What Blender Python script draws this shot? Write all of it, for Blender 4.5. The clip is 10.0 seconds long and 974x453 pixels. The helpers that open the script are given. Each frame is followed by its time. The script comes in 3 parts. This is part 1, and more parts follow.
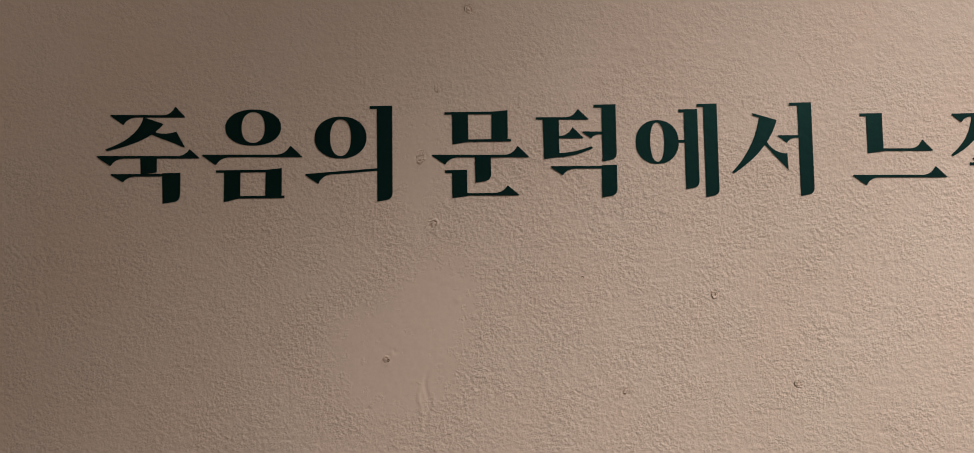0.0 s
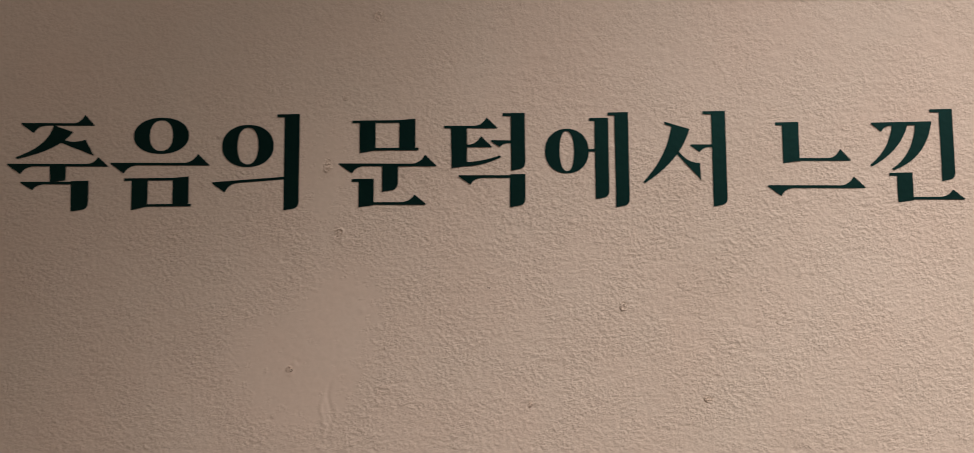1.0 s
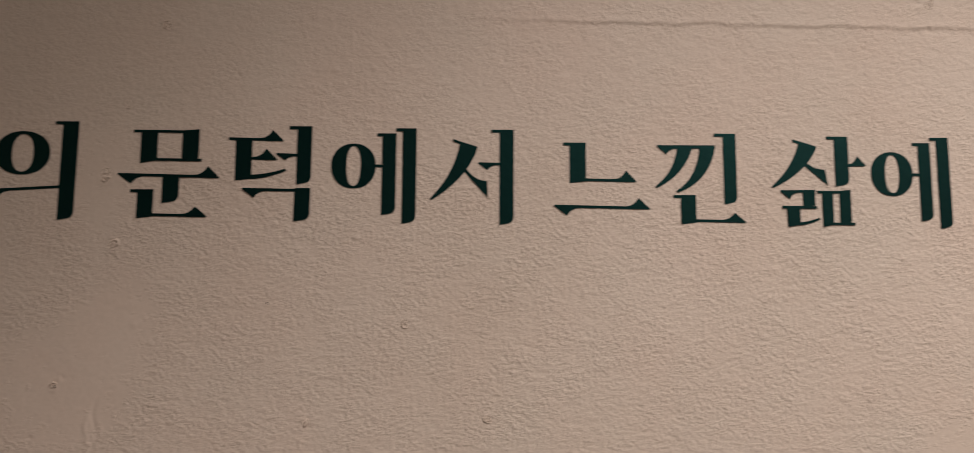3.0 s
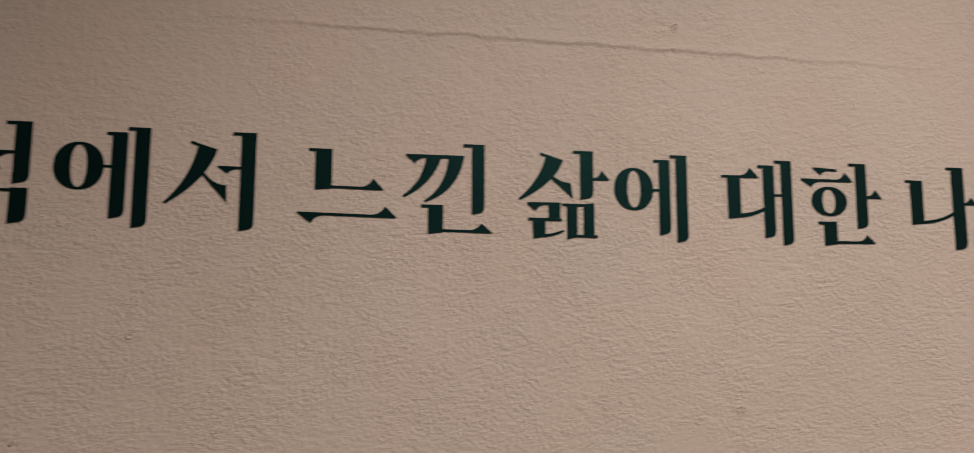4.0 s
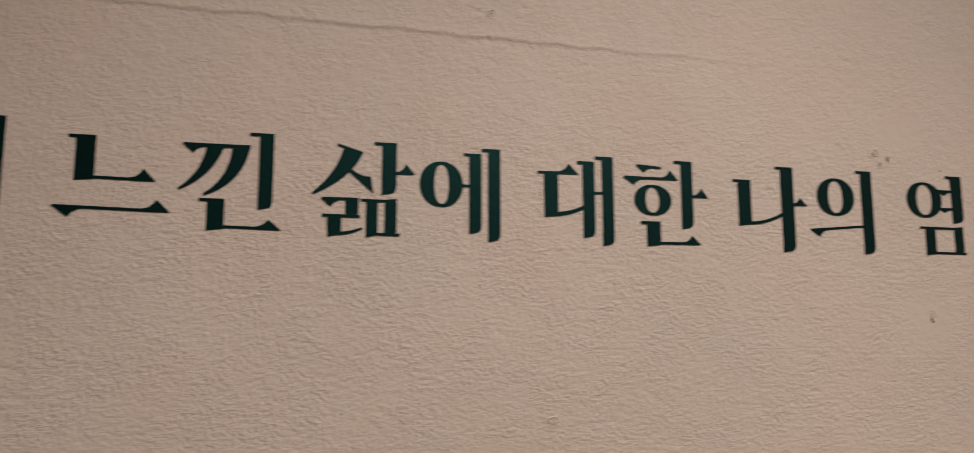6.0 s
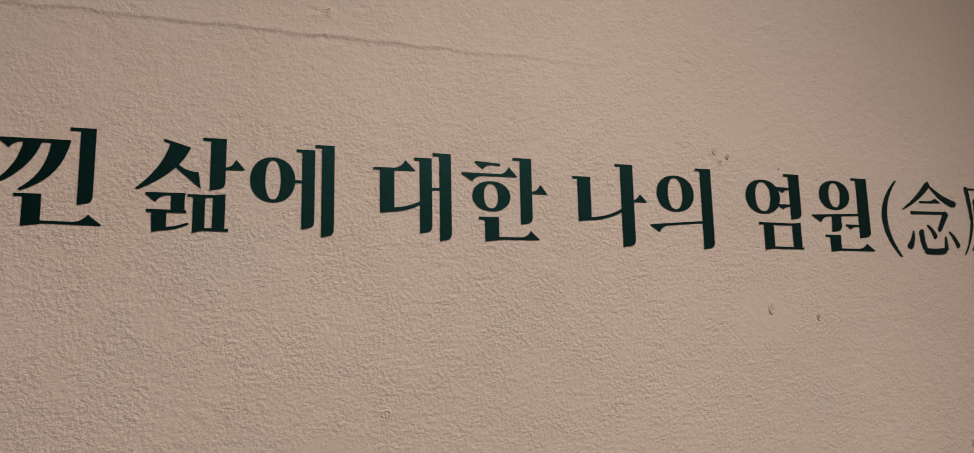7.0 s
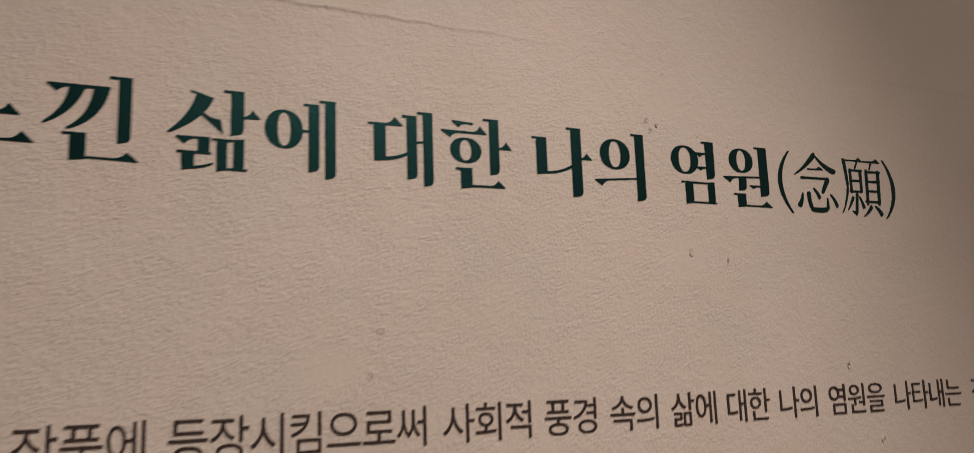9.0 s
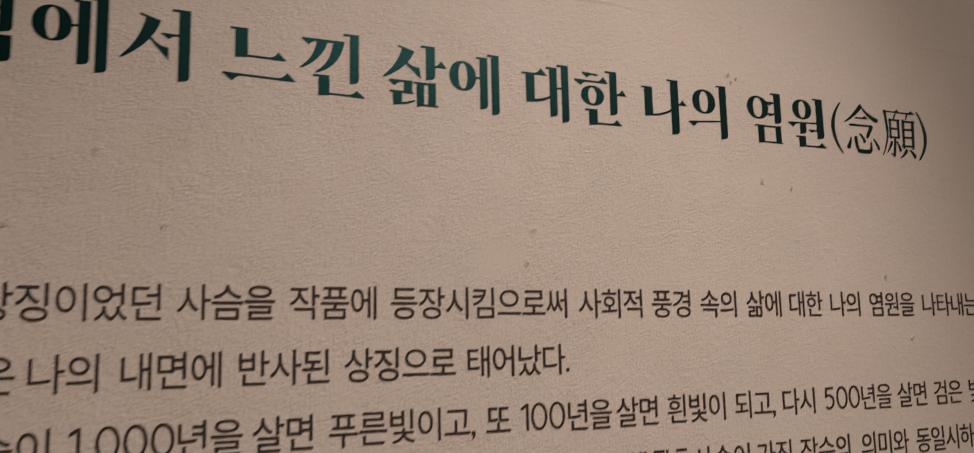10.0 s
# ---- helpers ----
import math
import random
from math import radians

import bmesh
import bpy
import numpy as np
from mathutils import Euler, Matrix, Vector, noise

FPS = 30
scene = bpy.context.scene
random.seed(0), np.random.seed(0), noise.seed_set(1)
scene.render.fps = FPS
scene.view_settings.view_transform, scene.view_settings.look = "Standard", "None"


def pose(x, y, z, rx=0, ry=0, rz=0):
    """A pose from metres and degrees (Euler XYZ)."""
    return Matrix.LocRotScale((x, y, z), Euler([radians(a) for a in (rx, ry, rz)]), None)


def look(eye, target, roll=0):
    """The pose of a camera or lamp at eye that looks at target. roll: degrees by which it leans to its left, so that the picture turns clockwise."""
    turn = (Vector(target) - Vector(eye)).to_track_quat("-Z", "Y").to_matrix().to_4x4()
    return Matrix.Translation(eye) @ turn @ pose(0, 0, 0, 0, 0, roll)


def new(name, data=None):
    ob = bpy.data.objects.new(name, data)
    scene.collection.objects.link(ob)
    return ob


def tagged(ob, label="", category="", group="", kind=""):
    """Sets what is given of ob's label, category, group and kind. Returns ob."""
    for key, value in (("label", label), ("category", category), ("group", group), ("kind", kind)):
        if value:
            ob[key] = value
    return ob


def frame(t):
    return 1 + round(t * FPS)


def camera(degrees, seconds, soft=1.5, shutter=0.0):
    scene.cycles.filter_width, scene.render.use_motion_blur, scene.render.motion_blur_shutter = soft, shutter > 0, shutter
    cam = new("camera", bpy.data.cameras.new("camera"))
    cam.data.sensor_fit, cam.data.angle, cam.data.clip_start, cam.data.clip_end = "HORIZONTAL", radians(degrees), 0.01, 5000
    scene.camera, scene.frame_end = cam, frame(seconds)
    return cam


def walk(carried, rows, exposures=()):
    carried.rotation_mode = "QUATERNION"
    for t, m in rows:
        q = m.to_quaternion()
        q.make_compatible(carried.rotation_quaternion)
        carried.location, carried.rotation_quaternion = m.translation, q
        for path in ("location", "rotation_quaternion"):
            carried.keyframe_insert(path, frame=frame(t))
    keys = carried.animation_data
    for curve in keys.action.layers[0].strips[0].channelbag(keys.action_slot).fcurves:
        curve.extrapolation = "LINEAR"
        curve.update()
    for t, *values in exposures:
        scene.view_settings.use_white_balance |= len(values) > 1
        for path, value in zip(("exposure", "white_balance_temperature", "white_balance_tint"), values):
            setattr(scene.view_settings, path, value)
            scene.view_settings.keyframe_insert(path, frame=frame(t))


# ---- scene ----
# A plastered gallery wall with a vinyl title and the first lines of a wall text.
# The wall's face lies at y = 0; x runs along the wall, the camera stands at negative y.
TITLE = 1.67  # height of the title's upper edge
cam = camera(60.30, 10.0, soft=0.75, shutter=0.42)
PATH = [  # seconds, eye (height from the title's upper edge), yaw, pitch, lean
    (0, -0.1477, -0.5093, -0.1131, -0.58, 4.37, -0.85),
    (0.5, -0.1141, -0.5119, -0.1100, 0.83, 4.64, -0.65),
    (1, -0.0746, -0.5025, -0.1138, 1.27, 5.10, -0.39),
    (1.5, -0.0417, -0.4944, -0.1154, 0.87, 5.80, -0.12),
    (2, -0.0214, -0.4964, -0.1187, 0.62, 6.30, 0.19),
    (2.2, -0.0201, -0.5022, -0.1157, 0.24, 6.20, 0.13),
    (3.3, 0.0439, -0.4931, -0.1267, -4.22, 7.84, 0.31),
    (3.5, 0.0543, -0.4950, -0.1216, -6.27, 7.65, 0.17),
    (4, 0.1004, -0.4953, -0.1229, -10.92, 8.11, 0.19),
    (4.5, 0.1249, -0.4914, -0.1236, -12.77, 8.20, 0.28),
    (5, 0.1349, -0.4804, -0.1273, -13.37, 8.50, 0.21),
    (5.5, 0.1482, -0.4698, -0.1264, -13.72, 8.63, 0.18),
    (6, 0.1870, -0.4743, -0.1244, -15.48, 8.79, -0.14),
    (6.2, 0.2107, -0.4817, -0.1267, -16.41, 8.94, -0.36),
    (7.3, 0.2535, -0.4981, -0.1435, -20.26, 10.30, -1.42),
    (7.5, 0.2491, -0.4918, -0.1443, -21.23, 10.23, -1.49),
    (8, 0.2592, -0.4915, -0.1475, -22.47, 10.16, -1.75),
    (8.2, 0.2562, -0.4911, -0.1523, -23.64, 10.49, -2.18),
    (8.5, 0.2448, -0.5078, -0.1547, -24.30, 9.90, -1.83),
    (9, 0.1672, -0.5553, -0.1931, -26.39, 9.90, -1.99),
    (9.5, 0.0525, -0.6036, -0.2280, -27.93, 9.16, -1.90),
    (10, -0.0031, -0.6640, -0.2652, -25.34, 8.15, -1.24),
    (10.2, -0.0180, -0.6890, -0.2800, -23.85, 7.55, -0.90),
]
walk(cam, [(t, pose(x, y, TITLE + z, 0, 0, yaw) @ pose(0, 0, 0, 90 + pitch) @ pose(0, 0, 0, 0, 0, lean))
           for t, x, y, z, yaw, pitch, lean in PATH],
     exposures=[(0.0, 0.45), (1.0, 0.46), (2.2, 0.39), (3.6, -0.03), (4.5, -0.10), (9.0, -0.09), (10.0, -0.05)])

# ---- light: one warm gallery spot from above, and unseen lamps added for the dim room ----
world = bpy.data.worlds.new("world")
world.use_nodes = True
world.node_tree.nodes["Background"].inputs[0].default_value = (1.0, 0.86, 0.72, 1)
world.node_tree.nodes["Background"].inputs[1].default_value = 0.02
scene.world = world


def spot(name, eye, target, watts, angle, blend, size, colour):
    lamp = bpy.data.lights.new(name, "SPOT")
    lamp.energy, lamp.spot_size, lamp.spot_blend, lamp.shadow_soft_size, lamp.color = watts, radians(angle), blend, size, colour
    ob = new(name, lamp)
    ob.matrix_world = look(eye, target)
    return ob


spot("spot_lamp", (0.92, -1.28, TITLE + 1.35), (0.245, 0.0, TITLE - 0.79), 138, 45.2, 1.0, 0.035, (1.0, 0.876, 0.805))
spot("spot_lamp", (1.7, -2.3, 3.1), (3.15, -3.5, 1.95), 8.5, 70, 1.0, 0.05, (1.0, 0.896, 0.832))  # unseen, added to brighten the far wall that is mirrored in the satin vinyl
fill_lamp = bpy.data.lights.new("room_fill", "AREA")  # unseen soft fill, added behind the camera as the room's general light
fill_lamp.shape, fill_lamp.size, fill_lamp.size_y, fill_lamp.energy, fill_lamp.color = "RECTANGLE", 1.6, 0.8, 36, (1.0, 0.885, 0.815)
new("room_fill", fill_lamp).matrix_world = pose(1.4, -2.4, 3.15)


# ---- materials ----
def material(name, rough=0.6, metal=0.0):
    mat = bpy.data.materials.new(name)
    mat.use_nodes = True
    nodes, links = mat.node_tree.nodes, mat.node_tree.links
    shader = nodes["Principled BSDF"]
    shader.inputs["Roughness"].default_value = rough
    shader.inputs["Metallic"].default_value = metal
    return mat, nodes, links, shader


def noise_node(nodes, links, scale, detail=4.0, rough=0.55, twist=0.0):
    place = nodes.new("ShaderNodeTexCoord")
    n = nodes.new("ShaderNodeTexNoise")
    n.inputs["Scale"].default_value, n.inputs["Detail"].default_value, n.inputs["Roughness"].default_value = scale, detail, rough
    n.inputs["Distortion"].default_value = twist
    links.new(place.outputs["Object"], n.inputs["Vector"])
    return n.outputs["Fac"]


def ramp(nodes, links, fac, stops):
    r = nodes.new("ShaderNodeValToRGB")
    r.color_ramp.elements[0].position, r.color_ramp.elements[0].color = stops[0][0], (*stops[0][1], 1)
    r.color_ramp.elements[1].position, r.color_ramp.elements[1].color = stops[-1][0], (*stops[-1][1], 1)
    for at, colour in stops[1:-1]:
        r.color_ramp.elements.new(at).color = (*colour, 1)
    links.new(fac, r.inputs["Fac"])
    return r.outputs["Color"]


def mixed(nodes, links, a, b, fac, mode="MULTIPLY"):
    m = nodes.new("ShaderNodeMix")
    m.data_type, m.blend_type = "RGBA", mode
    m.inputs[0].default_value = fac
    links.new(a, m.inputs[6])
    links.new(b, m.inputs[7])
    return m.outputs[2]


def bump(nodes, links, shader, fac, strength, distance):
    b = nodes.new("ShaderNodeBump")
    b.inputs["Strength"].default_value, b.inputs["Distance"].default_value = strength, distance
    links.new(fac, b.inputs["Height"])
    links.new(b.outputs["Normal"], shader.inputs["Normal"])


def wall_paint():
    mat, nodes, links, shader = material("wall_paint", 0.62)
    broad = ramp(nodes, links, noise_node(nodes, links, 5.0, 3), [(0.3, (0.605, 0.532, 0.463)), (0.7, (0.655, 0.567, 0.498))])
    blush = ramp(nodes, links, noise_node(nodes, links, 13.0, 3), [(0.35, (1.0, 1.0, 1.0)), (0.75, (1.0, 0.962, 0.95))])
    grain = ramp(nodes, links, noise_node(nodes, links, 420.0, 4), [(0.3, (0.94, 0.94, 0.93)), (0.7, (1.0, 1.0, 1.0))])
    links.new(mixed(nodes, links, mixed(nodes, links, broad, blush, 1.0), grain, 1.0), shader.inputs["Base Color"])
    shader.inputs["Specular IOR Level"].default_value = 0.3
    # stipple of the roller, worn smooth in places
    calm = nodes.new("ShaderNodeAttribute")
    calm.attribute_name = "stipple"
    height = nodes.new("ShaderNodeMath")
    height.operation = "MULTIPLY"
    level = nodes.new("ShaderNodeMapRange")  # flat-topped specks with short steep sides
    level.interpolation_type = "SMOOTHSTEP"
    level.inputs["From Min"].default_value, level.inputs["From Max"].default_value = 0.24, 0.76
    links.new(noise_node(nodes, links, 420.0, 3.0, 0.6, 0.0), level.inputs["Value"])
    links.new(level.outputs["Result"], height.inputs[0])
    links.new(calm.outputs["Fac"], height.inputs[1])
    bump(nodes, links, shader, height.outputs["Value"], 1.0, 0.00056)
    return mat


def vinyl(name, colour, rough, worn, gloss, tint):
    mat, nodes, links, shader = material(name, rough)
    shade = ramp(nodes, links, noise_node(nodes, links, 40.0, 4), [(0.3, tuple(c * worn for c in colour)), (0.7, colour)])
    links.new(shade, shader.inputs["Base Color"])
    shader.inputs["Specular IOR Level"].default_value = gloss
    shader.inputs["Specular Tint"].default_value = (*tint, 1)
    bump(nodes, links, shader, noise_node(nodes, links, 210.0, 3), 0.25, 0.0006)
    return mat


def plain(name, dark, light, scale, rough):
    mat, nodes, links, shader = material(name, rough)
    links.new(ramp(nodes, links, noise_node(nodes, links, scale), [(0.3, dark), (0.7, light)]), shader.inputs["Base Color"])
    bump(nodes, links, shader, noise_node(nodes, links, scale * 30), 0.15, 0.002)
    return mat


PAINT = wall_paint()
GREEN = vinyl("green_vinyl", (0.0006, 0.0050, 0.0054), 0.33, 0.85, 0.42, (0.25, 1.0, 0.96))
BROWN = vinyl("brown_vinyl", (0.042, 0.028, 0.024), 0.5, 0.8, 0.3, (1.0, 0.9, 0.85))
# near-black tone that stands in for the shade inside a nail hole
PIT_SHADE = plain("pit_shade", (0.02, 0.016, 0.013), (0.05, 0.04, 0.03), 200.0, 0.9)
ROOM = plain("room_paint", (0.50, 0.45, 0.40), (0.56, 0.50, 0.44), 3.0, 0.7)
BOARDS = plain("floor_boards", (0.12, 0.085, 0.06), (0.17, 0.12, 0.085), 6.0, 0.45)


# ---- the wall: one mesh, its plaster relief modelled over the stretch beside the text ----
LEFT, RIGHT, LOW, HIGH, STEP = -0.50, 1.22, -0.47, 0.26, 0.0010


def field(shape, short, long, seed, stretch=1.0):
    """Noise whose waves are between short and long metres, of unit strength."""
    rng = np.random.default_rng(seed)
    fz = np.fft.fftfreq(shape[0], STEP)[:, None] * stretch
    fx = np.fft.rfftfreq(shape[1], STEP)[None]
    f = np.hypot(fz, fx)
    keep = np.exp(-(f * short * 0.5) ** 2) * (1 - np.exp(-(f * long) ** 2))
    out = np.fft.irfft2(np.fft.rfft2(rng.standard_normal(shape)) * keep, shape)
    return out / out.std()


def plaster(x, z):
    """Height of the plaster towards the room, in millimetres, on the grid of x and z (metres, z from the title's edge)."""
    shape = x.shape
    peel = field(shape, 0.0034, 0.0050, 3)
    peel = np.where(peel > 0, peel, 0.75 * peel)
    lumps = field(shape, 0.013, 0.02, 5)
    broad = field(shape, 0.11, 0.2, 7)
    calm = 0.66 + 0.14 * np.tanh(1.4 * field(shape, 0.05, 0.10, 9) + 0.2) + 0.12 * np.tanh(field(shape, 0.018, 0.03, 10))
    calm *= (1 - 0.4 / (1 + np.exp(-(x - 0.68) / 0.05))) * (1 - 0.42 / (1 + np.exp(-(z - 0.005) / 0.02)))  # a thicker, smoother coat there

    def spot_of(cx, cz, rx, rz):
        return np.exp(-((x - cx) / rx) ** 2 - ((z - cz) / rz) ** 2)

    # smoothed filler
    edges = 1 + 0.22 * lumps
    filler = np.clip(1.4 * edges * spot_of(-0.198, -0.152, 0.040, 0.034) + 1.1 * edges * spot_of(-0.170, -0.112, 0.022, 0.020)
                     + 1.0 * edges * spot_of(-0.185, -0.035, 0.018, 0.036) + 0.8 * edges * spot_of(0.32, -0.188, 0.03, 0.02)
                     + 0.7 * spot_of(0.63, -0.10, 0.035, 0.03) + 0.7 * spot_of(0.62, 0.03, 0.03, 0.025), 0, 1)
    filler = np.clip((filler - 0.35) / 0.4, 0, 1)
    RELIEF["stipple"] = calm * (1 - 0.92 * filler)
    h = 0.080 * peel * calm * (1 - 0.92 * filler) + 0.05 * lumps * (1 - 0.6 * filler) + 0.07 * broad + 0.05 * filler
    # lap of an upper coat, which ends in an uneven edge
    edge = 0.0692 + 0.0004 * field(shape, 0.05, 0.1, 11) + 0.0004 * peel
    along = np.clip((x - 0.01) / 0.10, 0, 1) * np.clip((0.56 - x) / 0.22, 0, 1)
    above = z - edge
    h += 0.95 * along / (1 + np.exp(np.clip(-above / 0.00028, -50, 50))) * (0.45 + 0.55 * np.exp(-np.clip(above, 0, 1) / 0.0022)) * np.exp(-np.clip(above, 0, 1) / 0.06)
    edge = 0.0860 + 0.0006 * field(shape, 0.05, 0.1, 12)
    h += 0.5 * np.clip((x - 0.89) / 0.03, 0, 1) / (1 + np.exp(np.clip(-(z - edge) / 0.0008, -50, 50))) * np.exp(-np.clip(z - edge, 0, 1) / 0.04)
    # old screw holes, filled and dented: a raised rim round a small pit
    for cx, cz, r, deep in DENTS:
        d = np.hypot(x - cx + 0.0007 * lumps, (z - cz) * 0.85 + 0.0007 * peel) / r
        side = np.clip(0.45 + 0.75 * np.cos(np.arctan2(z - cz, x - cx) - 900 * cx), 0, 1.1)
        h += deep * (0.75 * side * np.exp(-((d - 1.1) / 0.3) ** 2) - (1.3 - 0.6 * side) * np.exp(-(d / 0.75) ** 4))
    # small pits and grains
    rng = np.random.default_rng(21)
    for _ in range(360):
        cx, cz, r = rng.uniform(LEFT, RIGHT), rng.uniform(LOW, HIGH), rng.uniform(0.0010, 0.0017)
        i, j = int((cz - LOW) / STEP), int((cx - LEFT) / STEP)
        part_of = (slice(max(i - 6, 0), i + 7), slice(max(j - 6, 0), j + 7))
        h[part_of] += rng.choice((-0.5, -0.35, 0.35)) * np.exp(-((x[part_of] - cx) ** 2 + (z[part_of] - cz) ** 2) / r ** 2)
    # a hairline crack with a lifted flake, and a fine upright joint
    for cx, top, low, w, deep in ((-0.1800, -0.163, -0.197, 0.0007, -0.5), (-0.1838, -0.170, -0.194, 0.0008, 0.45), (-0.4108, -0.05, -0.15, 0.0012, -0.2)):
        wave = cx + 0.0012 * np.sin((z - top) * 260)
        h += deep * np.exp(-((x - wave) / w) ** 2) / (1 + np.exp((z - top) / 0.0015)) / (1 + np.exp((low - z) / 0.0015))
    top = 0.60 - 0.46 * np.clip((0.012 - z) / 0.006, 0, 1) * np.clip((z + 0.072) / 0.006, 0, 1)  # pressed flat where the title is stuck
    return np.minimum(h - 0.25, top)


DENTS = [(-0.1511, 0.0619, 0.0035, 0.45), (-0.1824, -0.0308, 0.0038, 0.4), (-0.176, -0.0725, 0.0034, 0.5), (-0.204, -0.1535, 0.0022, 0.5),
         (-0.199, -0.1490, 0.0018, 0.35), (-0.0606, -0.1736, 0.0020, 0.45), (-0.085, -0.1058, 0.0012, 0.45), (-0.0050, -0.1170, 0.0026, 0.35),
         (0.3208, 0.0850, 0.0032, 0.22), (0.3578, -0.1625, 0.0036, 0.4), (0.5975, 0.0140, 0.0026, 0.35), (0.6010, 0.0060, 0.0022, 0.3),
         (0.6080, 0.0110, 0.0020, 0.4), (0.6355, -0.0983, 0.0032, 0.35), (0.6760, -0.1042, 0.0022, 0.45), (0.8090, -0.1970, 0.0030, 0.5),
         (0.8442, -0.2661, 0.0032, 0.5), (0.3503, -0.1924, 0.0028, 0.4), (-0.0600, -0.1726, 0.0018, 0.4), (0.0436, -0.1716, 0.0024, 0.4),
         (0.4041, -0.1323, 0.0018, 0.3), (-0.1720, 0.0120, 0.0024, 0.3), (-0.4170, -0.0520, 0.0022, 0.3)]


RELIEF = {}


def relief_wall():
    fine_x, fine_z = np.arange(LEFT, RIGHT, STEP), np.arange(LOW, HIGH, STEP)
    xs = np.r_[-1.6, -1.1, -0.8, -0.6, fine_x, RIGHT + 0.1, RIGHT + 0.4, 2.4, 3.2]
    zs = np.r_[-TITLE, -1.2, -0.8, -0.58, fine_z, HIGH + 0.1, HIGH + 0.4, 1.0, 3.2 - TITLE]
    gx, gz = np.meshgrid(fine_x, fine_z)
    fade = np.clip(np.minimum(np.minimum(gx - LEFT, fine_x[-1] - gx), np.minimum(gz - LOW, fine_z[-1] - gz)) / 0.01, 0, 1)
    height = np.zeros((len(zs), len(xs)))
    height[4:4 + len(fine_z), 4:4 + len(fine_x)] = RELIEF["mm"] = plaster(gx, gz) * fade
    px, pz = np.meshgrid(xs, zs)
    front = np.stack([px, -0.001 * height, pz + TITLE], -1).reshape(-1, 3)
    n, m = len(zs), len(xs)
    i = np.arange(n * m).reshape(n, m)
    quads = np.stack([i[:-1, :-1], i[:-1, 1:], i[1:, 1:], i[1:, :-1]], -1).reshape(-1, 4)
    # the back of the wall, 12 cm behind, and its four narrow sides
    corners = [i[0, 0], i[0, -1], i[-1, -1], i[-1, 0]]
    back = front[corners] + (0, 0.12, 0)
    b = n * m + np.arange(4)
    rims = [i[0, :], i[:, -1], i[-1, ::-1], i[::-1, 0]]
    sides = [np.r_[b[::-1]]] + [np.r_[rim[::-1], b[k], b[(k + 1) % 4]] for k, rim in enumerate(rims)]
    loops = np.concatenate([quads.ravel(), *sides]).astype(np.int32)
    sizes_of = np.r_[np.full(len(quads), 4), [len(s) for s in sides]].astype(np.int32)
    mesh = bpy.data.meshes.new("wall_north")
    mesh.vertices.add(n * m + 4)
    mesh.vertices.foreach_set("co", np.concatenate([front, back]).astype(np.float32).ravel())
    mesh.loops.add(len(loops))
    mesh.loops.foreach_set("vertex_index", loops)
    mesh.polygons.add(len(sizes_of))
    mesh.polygons.foreach_set("loop_start", np.r_[0, np.cumsum(sizes_of)[:-1]].astype(np.int32))
    mesh.polygons.foreach_set("use_smooth", np.arange(len(sizes_of)) < len(quads))
    mesh.update(calc_edges=True)
    rough = np.full((n, m), 0.8)
    rough[4:4 + len(fine_z), 4:4 + len(fine_x)] = RELIEF["stipple"]
    mesh.attributes.new("stipple", "FLOAT", "POINT").data.foreach_set("value", np.r_[rough.ravel(), np.full(4, 0.8)].astype(np.float32))
    mesh.materials.append(PAINT)
    return tagged(new("wall_north", mesh), "beige painted plaster wall with roller stipple and filled holes", "wall", kind="structure")


def slab(name, low, high, mat, label, category):
    bm = bmesh.new()
    bmesh.ops.create_cube(bm, size=1.0)
    for v in bm.verts:
        v.co = [low[k] + (v.co[k] + 0.5) * (high[k] - low[k]) for k in range(3)]
    mesh = bpy.data.meshes.new(name)
    bm.to_mesh(mesh)
    bm.free()
    mesh.materials.append(mat)
    return tagged(new(name, mesh), label, category, kind="structure")


wall = relief_wall()


def wall_at(x, z):
    """How far the plaster stands out at a place, in millimetres."""
    return float(RELIEF["mm"][int((z - LOW) / STEP), int((x - LEFT) / STEP)])


